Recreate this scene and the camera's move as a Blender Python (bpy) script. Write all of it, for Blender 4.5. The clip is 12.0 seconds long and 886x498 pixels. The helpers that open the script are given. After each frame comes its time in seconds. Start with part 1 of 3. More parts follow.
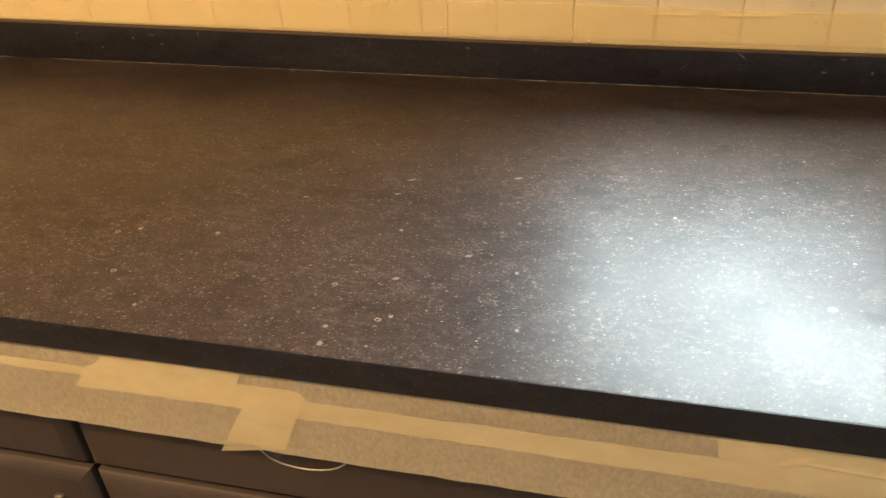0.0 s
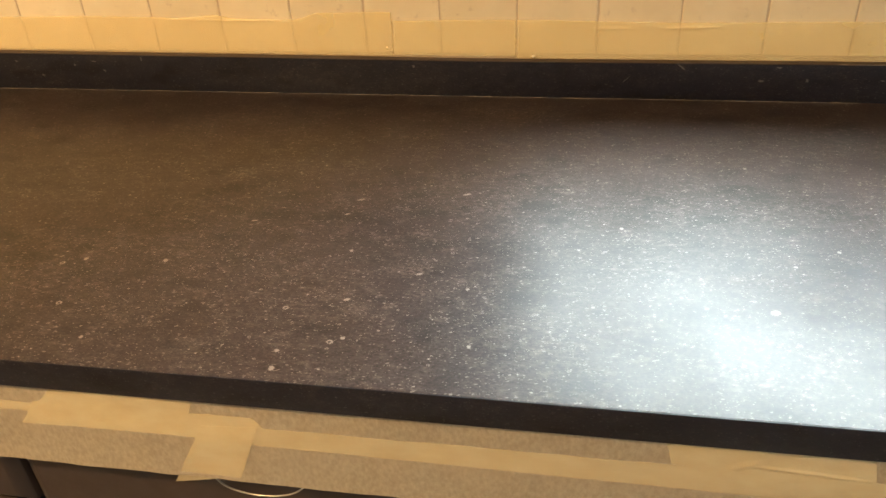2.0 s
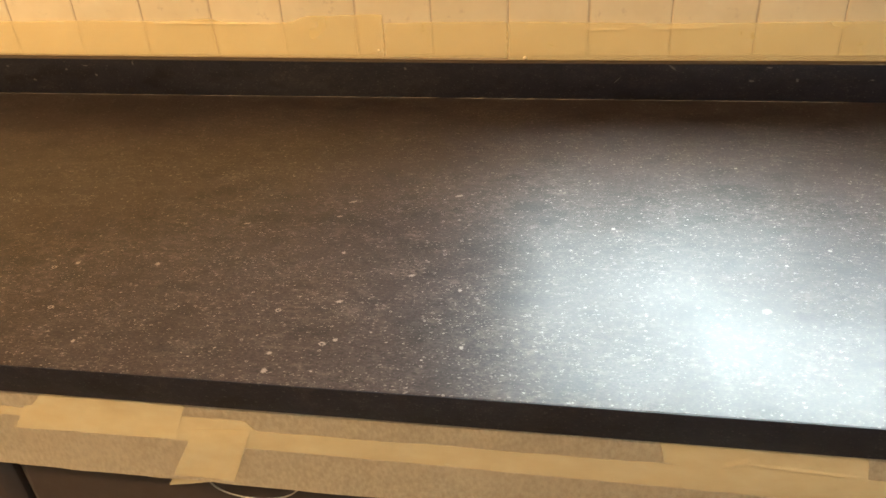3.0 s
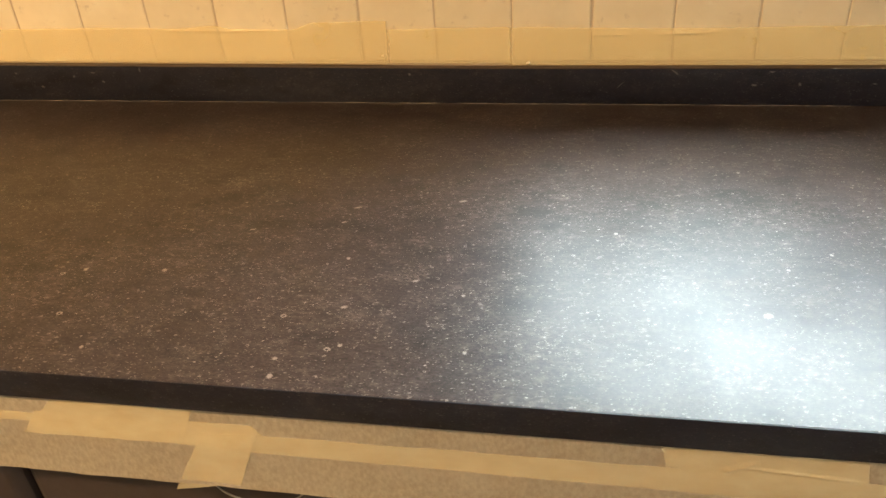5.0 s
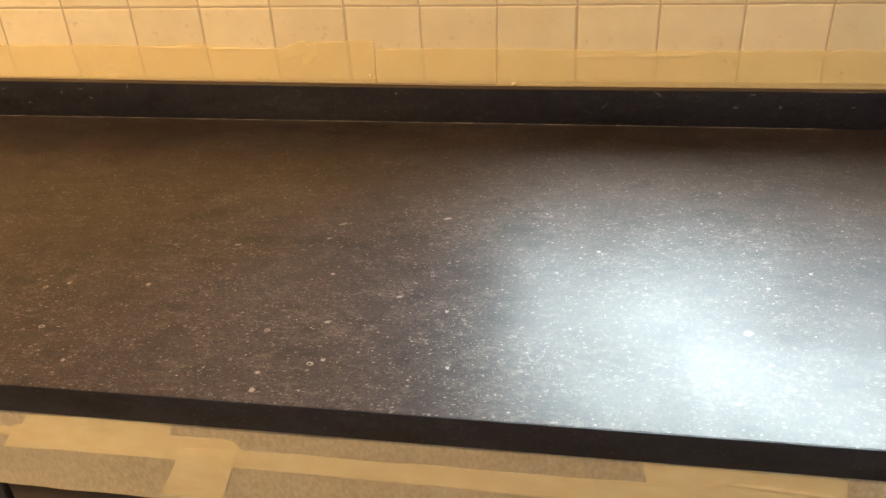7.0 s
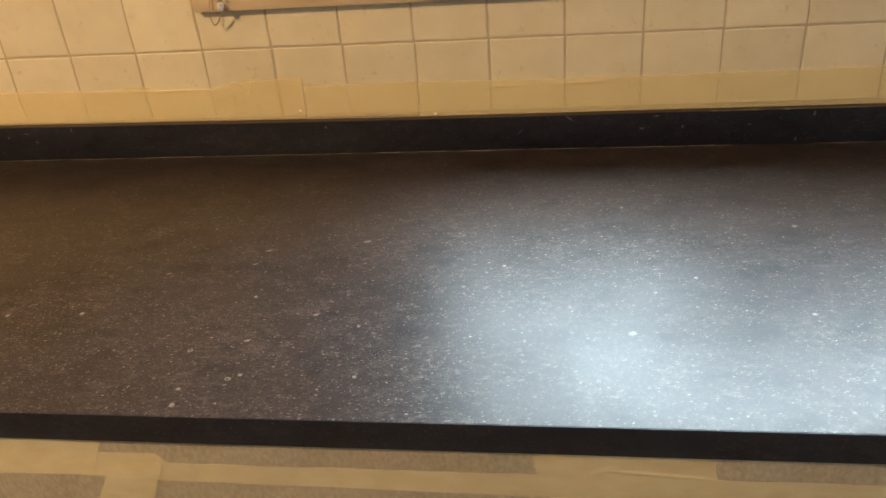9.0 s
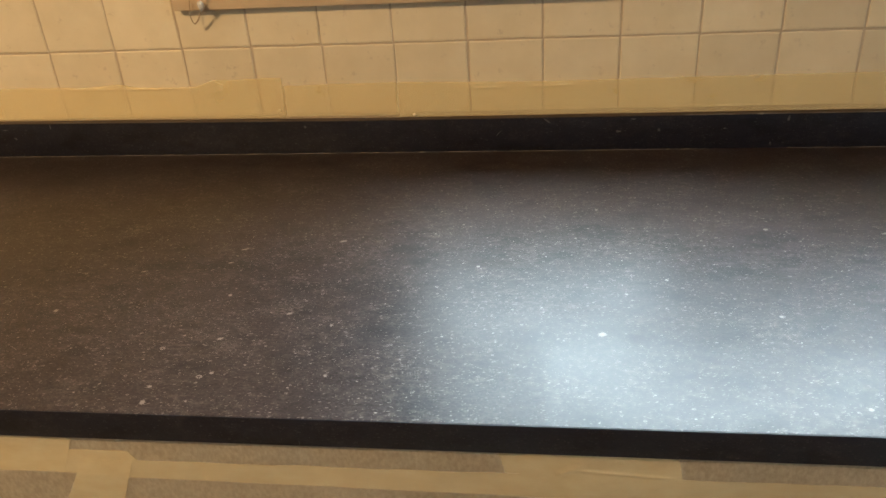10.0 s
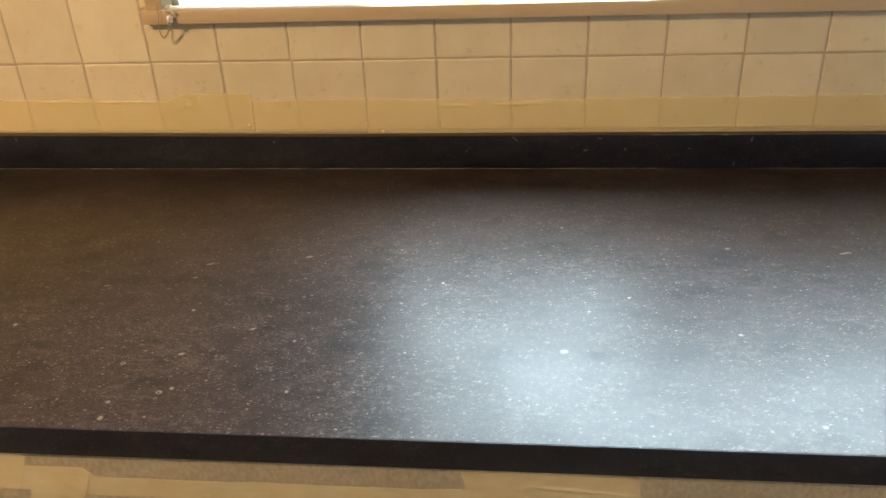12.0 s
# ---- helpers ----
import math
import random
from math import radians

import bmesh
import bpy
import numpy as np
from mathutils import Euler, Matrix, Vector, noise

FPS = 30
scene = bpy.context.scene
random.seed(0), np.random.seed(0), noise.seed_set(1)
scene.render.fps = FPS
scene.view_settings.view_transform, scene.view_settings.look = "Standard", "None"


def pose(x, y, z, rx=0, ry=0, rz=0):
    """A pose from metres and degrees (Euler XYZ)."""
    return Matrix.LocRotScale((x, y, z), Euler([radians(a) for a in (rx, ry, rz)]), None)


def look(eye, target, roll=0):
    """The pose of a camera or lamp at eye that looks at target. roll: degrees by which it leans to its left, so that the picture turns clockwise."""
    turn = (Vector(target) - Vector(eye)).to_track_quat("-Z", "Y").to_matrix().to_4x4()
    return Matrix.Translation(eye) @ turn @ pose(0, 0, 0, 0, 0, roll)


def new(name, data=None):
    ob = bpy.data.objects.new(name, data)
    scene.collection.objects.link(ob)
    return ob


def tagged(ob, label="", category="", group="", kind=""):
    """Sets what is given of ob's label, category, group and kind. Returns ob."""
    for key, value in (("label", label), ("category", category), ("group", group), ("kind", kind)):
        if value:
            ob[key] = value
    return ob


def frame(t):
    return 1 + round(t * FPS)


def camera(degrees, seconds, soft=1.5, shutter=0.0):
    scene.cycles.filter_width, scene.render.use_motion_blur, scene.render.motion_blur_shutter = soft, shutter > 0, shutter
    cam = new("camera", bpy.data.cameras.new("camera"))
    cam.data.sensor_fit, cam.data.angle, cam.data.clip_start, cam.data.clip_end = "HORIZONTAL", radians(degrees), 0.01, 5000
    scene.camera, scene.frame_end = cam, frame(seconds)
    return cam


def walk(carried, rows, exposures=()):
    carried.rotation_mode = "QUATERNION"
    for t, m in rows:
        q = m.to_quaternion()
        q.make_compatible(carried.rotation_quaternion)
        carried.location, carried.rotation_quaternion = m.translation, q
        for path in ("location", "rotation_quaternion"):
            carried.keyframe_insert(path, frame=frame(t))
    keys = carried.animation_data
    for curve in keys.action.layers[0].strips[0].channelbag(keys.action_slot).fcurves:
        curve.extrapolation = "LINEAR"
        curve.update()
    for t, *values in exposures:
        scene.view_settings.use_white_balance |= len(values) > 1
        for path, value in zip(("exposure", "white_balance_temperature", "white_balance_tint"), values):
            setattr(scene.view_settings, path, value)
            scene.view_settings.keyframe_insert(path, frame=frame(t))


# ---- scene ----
cam = camera(55.9, 12.0, 1.5)
PATH = [
    (0, (0.302, -0.47, 1.354), (-0.137, 1.119, 0.222), -3.6),
    (0.5, (0.301, -0.467, 1.352), (-0.138, 1.123, 0.22), -4.1),
    (1, (0.302, -0.458, 1.345), (-0.082, 1.126, 0.186), -3.6),
    (1.5, (0.308, -0.459, 1.353), (-0.051, 1.151, 0.222), -3.8),
    (2, (0.312, -0.468, 1.358), (-0.037, 1.159, 0.249), -3.9),
    (2.5, (0.318, -0.47, 1.358), (-0.015, 1.168, 0.259), -3.9),
    (3, (0.315, -0.469, 1.357), (-0.023, 1.164, 0.253), -4.1),
    (5, (0.319, -0.472, 1.364), (-0.035, 1.16, 0.264), -4.6),
    (5.5, (0.316, -0.474, 1.362), (-0.02, 1.18, 0.289), -3.8),
    (6, (0.319, -0.477, 1.359), (0.005, 1.176, 0.278), -3.0),
    (6.5, (0.321, -0.477, 1.359), (0.001, 1.18, 0.285), -3.2),
    (7, (0.323, -0.479, 1.361), (-0.003, 1.188, 0.305), -3.5),
    (7.5, (0.331, -0.484, 1.361), (0.006, 1.188, 0.313), -4.2),
    (9.5, (0.423, -0.533, 1.378), (0.135, 1.184, 0.395), -5.2),
    (10, (0.425, -0.53, 1.377), (0.159, 1.186, 0.384), -4.2),
    (10.5, (0.423, -0.53, 1.382), (0.112, 1.19, 0.411), -5.2),
    (11, (0.421, -0.532, 1.378), (0.1, 1.17, 0.378), -5.3),
    (11.5, (0.427, -0.53, 1.377), (0.135, 1.172, 0.368), -3.8),
    (12, (0.438, -0.531, 1.378), (0.227, 1.21, 0.416), -2.8),
]
EXPOSURES = [(0, -0.03, 6430, 10), (3, -0.03, 6380, 10), (6, -0.04, 6270, 10), (7.6, -0.03, 6250, 10), (9.3, -0.55, 5860, 9), (11.1, -0.57, 5850, 9), (11.5, -0.46, 5850, 9), (12, -0.50, 5870, 9)]
walk(cam, [(t, look(eye, target, roll)) for t, eye, target, roll in PATH], EXPOSURES)

# ---- world, sun, large lights ----
world = bpy.data.worlds.new("world")
scene.world = world
world.use_nodes = True
wn = world.node_tree
sky = wn.nodes.new("ShaderNodeTexSky")
sky.sky_type, sky.sun_disc = "NISHITA", False
sky.sun_elevation, sky.sun_rotation = radians(38), radians(160)
wn.nodes["Background"].inputs["Strength"].default_value = 0.10
wn.links.new(sky.outputs[0], wn.nodes["Background"].inputs["Color"])

# warm ceiling lamp of the kitchen, towards the cooker end of the worktop
ld = bpy.data.lights.new("kitchen_lamp", "AREA")
ld.shape, ld.size, ld.energy, ld.color = "DISK", 0.20, 46.0, (1.0, 0.632, 0.298)
lamp = new("kitchen_lamp", ld)
lamp.matrix_world = look((-0.80, -0.92, 2.26), (-0.45, 0.45, 0.95))


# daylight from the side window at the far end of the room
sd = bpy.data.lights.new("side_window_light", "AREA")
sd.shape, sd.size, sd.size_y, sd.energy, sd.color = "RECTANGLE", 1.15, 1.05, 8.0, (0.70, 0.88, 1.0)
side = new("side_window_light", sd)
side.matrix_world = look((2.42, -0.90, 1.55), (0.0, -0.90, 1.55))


# ---- materials ----
class Nodes:
    """A short way to write node trees."""

    def __init__(self, name):
        self.mat = bpy.data.materials.new(name)
        self.mat.use_nodes = True
        self.t = self.mat.node_tree
        self.bsdf = self.t.nodes["Principled BSDF"]
        self.out = self.t.nodes["Material Output"]

    def add(self, kind, **props):
        n = self.t.nodes.new(kind)
        for k, v in props.items():
            setattr(n, k, v)
        return n

    def put(self, socket, value):
        if isinstance(value, bpy.types.NodeSocket):
            self.t.links.new(value, socket)
        else:
            socket.default_value = value

    def coords(self, scale=(1, 1, 1), rot=(0, 0, 0), loc=(0, 0, 0)):
        c = self.add("ShaderNodeTexCoord")
        m = self.add("ShaderNodeMapping")
        m.inputs["Scale"].default_value, m.inputs["Rotation"].default_value, m.inputs["Location"].default_value = scale, rot, loc
        self.t.links.new(c.outputs["Object"], m.inputs[0])
        return m.outputs[0]

    def noise(self, scale, detail=4, vec=None, rough=0.55):
        n = self.add("ShaderNodeTexNoise")
        n.inputs["Scale"].default_value, n.inputs["Detail"].default_value, n.inputs["Roughness"].default_value = scale, detail, rough
        self.t.links.new(vec if vec else self.coords(), n.inputs["Vector"])
        return n.outputs["Fac"]

    def voronoi(self, scale, vec=None, rand=1.0):
        n = self.add("ShaderNodeTexVoronoi")
        n.inputs["Scale"].default_value, n.inputs["Randomness"].default_value = scale, rand
        self.t.links.new(vec if vec else self.coords(), n.inputs["Vector"])
        return n.outputs["Distance"], n.outputs["Color"]

    def math(self, op, a, b=0.0, clamp=False):
        n = self.add("ShaderNodeMath", operation=op, use_clamp=clamp)
        self.put(n.inputs[0], a)
        self.put(n.inputs[1], b)
        return n.outputs[0]

    def remap(self, v, lo, hi, a=0.0, b=1.0):
        n = self.add("ShaderNodeMapRange")
        n.clamp = True
        self.put(n.inputs["Value"], v)
        for k, x in (("From Min", lo), ("From Max", hi), ("To Min", a), ("To Max", b)):
            self.put(n.inputs[k], x)
        return n.outputs[0]

    def mix(self, f, a, b, blend="MIX"):
        n = self.add("ShaderNodeMix", data_type="RGBA", blend_type=blend)
        self.put(n.inputs["Factor"], f)
        self.put(n.inputs[6], a if isinstance(a, bpy.types.NodeSocket) else (*a, 1))
        self.put(n.inputs[7], b if isinstance(b, bpy.types.NodeSocket) else (*b, 1))
        return n.outputs[2]

    def bump(self, h, strength, dist=0.001):
        n = self.add("ShaderNodeBump")
        n.inputs["Strength"].default_value, n.inputs["Distance"].default_value = strength, dist
        self.put(n.inputs["Height"], h)
        self.t.links.new(n.outputs[0], self.bsdf.inputs["Normal"])

    def set(self, **kw):
        for k, v in kw.items():
            s = self.bsdf.inputs[k.replace("_", " ")]
            if isinstance(v, tuple) and len(v) == 3:
                v = (*v, 1)
            self.put(s, v)
        return self.mat


def spot(n, x, y, rx, ry, turn=0.0, plane="xy"):
    """1 inside an uneven oval at (x, y) of the worktop, or at (x, z) of the upstand; 0 outside."""
    c = n.add("ShaderNodeTexCoord")
    m = n.add("ShaderNodeMapping", vector_type="TEXTURE")
    if plane == "xy":
        m.inputs["Location"].default_value, m.inputs["Scale"].default_value = (x, y, 0.9), (rx, ry, 1)
        m.inputs["Rotation"].default_value = (0, 0, radians(turn))
    else:
        m.inputs["Location"].default_value, m.inputs["Scale"].default_value = (x, 0.574, y), (rx, 1, ry)
        m.inputs["Rotation"].default_value = (0, radians(turn), 0)
    n.t.links.new(c.outputs["Object"], m.inputs[0])
    ln = n.add("ShaderNodeVectorMath", operation="LENGTH")
    n.t.links.new(m.outputs[0], ln.inputs[0])
    return ln.outputs["Value"]


# clear single fossils in the laminate's print: x, y, half length, half width (metres)
FOSSILS = [
    (0.470, 0.132, 0.0042, 0.0034), (0.056, 0.016, 0.0026, 0.0032), (0.215, 0.060, 0.0020, 0.0022), (-0.192, 0.154, 0.0026, 0.0026),
    (0.176, 0.312, 0.0048, 0.0022), (0.341, 0.256, 0.0020, 0.0020), (0.541, 0.231, 0.0020, 0.0020), (0.475, 0.391, 0.0020, 0.0020),
    (0.498, 0.203, 0.0016, 0.0018), (0.683, 0.033, 0.0024, 0.0022), (0.791, 0.333, 0.0075, 0.0020), (-0.130, 0.037, 0.0020, 0.0020),
    (0.642, 0.166, 0.0024, 0.0024), (0.663, 0.341, 0.0030, 0.0026), (0.061, 0.292, 0.0048, 0.0014), (0.054, 0.261, 0.0030, 0.0014),
    (0.153, 0.160, 0.0034, 0.0020), (0.105, 0.060, 0.0022, 0.0022), (0.094, 0.114, 0.0034, 0.0020), (0.202, 0.140, 0.0020, 0.0018),
    (0.077, 0.193, 0.0020, 0.0024), (-0.043, 0.240, 0.0040, 0.0012), (-0.107, 0.159, 0.0026, 0.0030), (0.053, 0.038, 0.0024, 0.0022),
]
RINGS = [(-0.179, 0.082, 0.0026, 0.0022), (0.041, 0.0965, 0.0024, 0.0022), (-0.213, 0.145, 0.0024, 0.0022), (0.095, 0.054, 0.0026, 0.0022)]
# pale cloudy patches of broken shell: x, y, half length, half width, strength
PATCHES = [(-0.098, 0.340, 0.022, 0.012, 0.9), (0.139, 0.232, 0.012, 0.010, 0.7), (0.145, 0.165, 0.030, 0.012, 0.8),
           (0.100, 0.100, 0.022, 0.012, 0.6), (-0.020, 0.036, 0.035, 0.014, 0.6), (0.160, 0.130, 0.016, 0.012, 0.5)]
# paint chips on the upstand: x, z, half length, half width, turn
CHIPS = [
    (0.512, 0.9277, 0.0045, 0.0020, 0), (0.4135, 0.945, 0.0080, 0.0013, 38), (0.5665, 0.929, 0.0022, 0.0028, 0),
    (0.531, 0.9455, 0.0045, 0.0016, 0), (0.736, 0.943, 0.0022, 0.0045, 12), (0.716, 0.907, 0.0016, 0.0040, -8), (0.065, 0.942, 0.0022, 0.0025, 30),
    (0.345, 0.927, 0.0070, 0.0006, -45), (0.654, 0.930, 0.0030, 0.0012, 0), (-0.531, 0.943, 0.0030, 0.0018, 20), (-0.438, 0.938, 0.0022, 0.0020, 0),
    (-0.406, 0.944, 0.0040, 0.0012, 0), (-0.393, 0.930, 0.0030, 0.0018, 40), (-0.494, 0.922, 0.0030, 0.0020, 30), (-0.331, 0.948, 0.0014, 0.0040, 0),
]


def laminate(name="stone_laminate", flecks=1.0, lo=(0.0085, 0.0054, 0.0049), hi=(0.0195, 0.0128, 0.0119), mid=(0.066, 0.045, 0.040), gloss=0.37, top=True):
    """Near-black stone-look laminate, full of pale fossil flecks; top: with the worktop's own fossils, else with the upstand's chips."""
    n = Nodes(name)
    nz = n.add("ShaderNodeTexNoise")
    nz.inputs["Scale"].default_value, nz.inputs["Detail"].default_value = 380, 3
    n.t.links.new(n.coords(), nz.inputs["Vector"])

    def grains(turn, stretch, wobble):
        """Coordinates for slivers that lie along one direction, with uneven outlines."""
        w = n.add("ShaderNodeVectorMath", operation="MULTIPLY_ADD")
        n.t.links.new(nz.outputs["Color"], w.inputs[0])
        w.inputs[1].default_value = (wobble, wobble, wobble)
        n.t.links.new(n.coords(), w.inputs[2])
        m = n.add("ShaderNodeMapping", vector_type="TEXTURE")
        m.inputs["Rotation"].default_value, m.inputs["Scale"].default_value = (0, 0, turn), (stretch, 1, 1)
        n.t.links.new(w.outputs[0], m.inputs[0])
        return m.outputs[0]

    flow = n.coords((0.55, 1.0, 1.0), (0, 0, 0.1))
    cloud = n.noise(11, 6, flow, 0.65)
    cluster = n.math("ADD", n.math("MULTIPLY", n.remap(n.noise(17, 7, flow, 0.72), 0.40, 0.64), 0.55), n.math("MULTIPLY", n.remap(n.noise(62, 4, flow), 0.42, 0.64), 0.45))
    grain = n.noise(520, 5, flow, 0.7)
    edge = n.remap(n.noise(700, 2), 0.3, 0.7, -0.35, 0.35)
    col = n.mix(n.remap(cloud, 0.32, 0.68), lo, hi)
    col = n.mix(n.math("MULTIPLY", n.remap(grain, 0.42, 0.72), 0.8), col, mid)
    haze = n.math("MULTIPLY", n.remap(n.noise(150, 7, flow, 0.78), 0.47, 0.70), cluster)
    if top:
        broken = n.remap(n.noise(260, 5, flow, 0.75), 0.44, 0.62)
        for x, y, rx, ry, amount in PATCHES:
            v = n.remap(n.math("ADD", spot(n, x, y, rx, ry, 8), edge), 0.35, 1.15, amount, 0.0)
            haze = n.math("MAXIMUM", haze, n.math("MULTIPLY", v, broken))
    col = n.mix(n.math("MULTIPLY", haze, 0.9 * min(1.0, flecks * 1.6)), col, (0.135, 0.106, 0.090))
    dark = n.remap(n.noise(38, 5, flow), 0.53, 0.66)
    col = n.mix(n.math("MULTIPLY", dark, 0.5), col, (0.006, 0.0052, 0.005))
    total = None
    layers = (
        (330, 2.7, 0.14, 0.0016, 0.26, 0.62, 0.85), (300, 3.2, 0.50, 0.0016, 0.22, 0.72, 0.95), (360, 2.2, -0.30, 0.0016, 0.25, 0.70, 0.85),
        (520, 1.3, 0.10, 0.0014, 0.32, 0.62, 0.75), (255, 1.8, 0.25, 0.0022, 0.22, 0.87, 1.0), (150, 1.5, 0.05, 0.0030, 0.15, 0.94, 0.9),
    )
    for scale, stretch, turn, wobble, rad, keep, gain in layers:
        d, c = n.voronoi(scale, grains(turn, stretch, wobble))
        sep = n.add("ShaderNodeSeparateColor")
        n.t.links.new(c, sep.inputs[0])
        size = n.math("MULTIPLY", n.remap(sep.outputs[1], 0, 1, 0.4, 1.0), rad)
        inside = n.remap(n.math("SUBTRACT", size, d), -0.03, 0.07)
        cut = n.math("SUBTRACT", keep + 0.14, n.math("MULTIPLY", cluster, 0.36))
        chosen = n.math("GREATER_THAN", sep.outputs[0], cut)
        f = n.math("MULTIPLY", n.math("MULTIPLY", inside, chosen), n.remap(sep.outputs[2], 0, 1, 0.25 * gain, gain))
        total = f if total is None else n.math("MAXIMUM", total, f)
    # open rings, cut through shells
    d, c = n.voronoi(150, grains(0.2, 1.3, 0.003))
    sep = n.add("ShaderNodeSeparateColor")
    n.t.links.new(c, sep.inputs[0])
    ring = n.remap(n.math("ABSOLUTE", n.math("SUBTRACT", d, 0.15)), 0.03, 0.06, 1, 0)
    total = n.math("MAXIMUM", total, n.math("MULTIPLY", n.math("MULTIPLY", ring, n.math("GREATER_THAN", sep.outputs[0], 0.90)), 0.5))
    total = n.math("MULTIPLY", total, flecks)
    if top:
        for x, y, rx, ry in FOSSILS:
            v = n.math("ADD", spot(n, x, y, rx, ry, 20), edge)
            total = n.math("MAXIMUM", total, n.remap(v, 0.65, 1.15, 0.78, 0.0))
        for x, y, rx, ry in RINGS:
            v = n.math("ABSOLUTE", n.math("SUBTRACT", n.math("ADD", spot(n, x, y, rx, ry), edge), 0.85))
            total = n.math("MAXIMUM", total, n.remap(v, 0.15, 0.4, 0.75, 0.0))
    else:
        for x, y, rx, ry, turn in CHIPS:
            v = n.math("ADD", spot(n, x, y, rx, ry, turn, "xz"), edge)
            total = n.math("MAXIMUM", total, n.remap(v, 0.4, 1.0, 0.38, 0.0))
    col = n.mix(total, col, (0.29, 0.25, 0.218))
    rough = n.math("ADD", n.remap(n.noise(14, 5), 0.3, 0.7, 0.33, 0.39), n.remap(n.noise(320, 3), 0.3, 0.7, -0.02, 0.03))
    shine = n.math("MULTIPLY", n.remap(n.noise(26, 6, flow, 0.65), 0.34, 0.62, 0.91, 1.03), n.remap(dark, 0, 1, gloss, gloss * 0.92))
    n.bump(n.math("ADD", n.noise(600, 3), n.math("MULTIPLY", n.noise(40, 3), 1.5)), 0.10, 0.0006)
    if not top:
        return n.set(Base_Color=col, Roughness=rough, IOR=1.5, Specular_IOR_Level=shine)
    stain = n.remap(n.math("ADD", spot(n, 0.503, 0.127, 0.011, 0.008, 10), edge), 0.5, 1.3, 1.0, 0.0)
    smear = n.remap(n.math("ADD", spot(n, 0.345, 0.262, 0.050, 0.012, 4), edge), 0.3, 1.3, 1.0, 0.0)
    col = n.mix(n.math("MULTIPLY", stain, 0.3), col, (0.01, 0.01, 0.01))
    # a trace of film, peeled off the front corner, leaves a faintly glossier sheet
    c = n.add("ShaderNodeTexCoord")
    sx = n.add("ShaderNodeSeparateXYZ")
    n.t.links.new(c.outputs["Object"], sx.inputs[0])
    film = n.math("MULTIPLY", n.remap(n.math("ADD", sx.outputs[0], n.math("MULTIPLY", sx.outputs[1], 0.07)), 0.4185, 0.4205), n.remap(sx.outputs[1], 0.10, 0.17, 1, 0))
    film = n.math("MULTIPLY", film, n.remap(sx.outputs[0], 0.50, 0.64, 1, 0))
    rough = n.math("SUBTRACT", rough, n.math("MULTIPLY", film, 0.008))
    rough = n.math("ADD", rough, n.math("MULTIPLY", stain, 0.08))
    shine = n.math("MULTIPLY", shine, n.remap(n.math("MAXIMUM", smear, stain), 0, 1, 1.0, 0.80))
    return n.set(Base_Color=col, Roughness=rough, IOR=1.5, Specular_IOR_Level=shine, Coat_Weight=n.math("MULTIPLY", film, 0.06), Coat_Roughness=0.33, Coat_IOR=1.5)


def glaze():
    """Beige glazed wall tile with faint cloudy marks, each tile a little different."""
    n = Nodes("beige_glaze")
    oi = n.add("ShaderNodeObjectInfo")
    shift = n.add("ShaderNodeVectorMath", operation="SCALE")
    n.put(shift.inputs[0], (3.1, 5.7, 4.3))
    n.t.links.new(oi.outputs["Random"], shift.inputs["Scale"])
    v = n.add("ShaderNodeVectorMath", operation="ADD")
    n.t.links.new(n.coords(), v.inputs[0])
    n.t.links.new(shift.outputs[0], v.inputs[1])
    vec = v.outputs[0]
    col = n.mix(n.remap(n.noise(22, 5, vec), 0.35, 0.7), (0.695, 0.59, 0.385), (0.755, 0.65, 0.44))
    veins = n.remap(n.noise(55, 6, vec, 0.7), 0.60, 0.74)
    col = n.mix(n.math("MULTIPLY", veins, 0.65), col, (0.45, 0.35, 0.23))
    tone = n.remap(oi.outputs["Random"], 0, 1, 0.93, 1.04)
    cc = n.add("ShaderNodeCombineColor")
    for i in range(3):
        n.t.links.new(tone, cc.inputs[i])
    col = n.mix(1.0, col, cc.outputs[0], "MULTIPLY")
    n.bump(n.noise(28, 4, vec), 0.25, 0.002)
    return n.set(Base_Color=col, Roughness=n.remap(n.noise(60, 4, vec), 0.3, 0.7, 0.36, 0.52))


def mottled(name, a, b, scale, rough, bump=0.1, dist=0.001, stretch=(1, 1, 1), fine=None):
    n = Nodes(name)
    vec = n.coords(stretch)
    f = n.remap(n.noise(scale, 6, vec), 0.3, 0.7)
    g = n.remap(n.noise(fine or scale * 7, 4, vec), 0.3, 0.7)
    col = n.mix(n.math("ADD", n.math("MULTIPLY", f, 0.65), n.math("MULTIPLY", g, 0.35)), a, b)
    n.bump(n.noise(fine or scale * 7, 4, vec), bump, dist)
    return n.set(Base_Color=col, Roughness=n.remap(g, 0, 1, rough - 0.05, rough + 0.08))


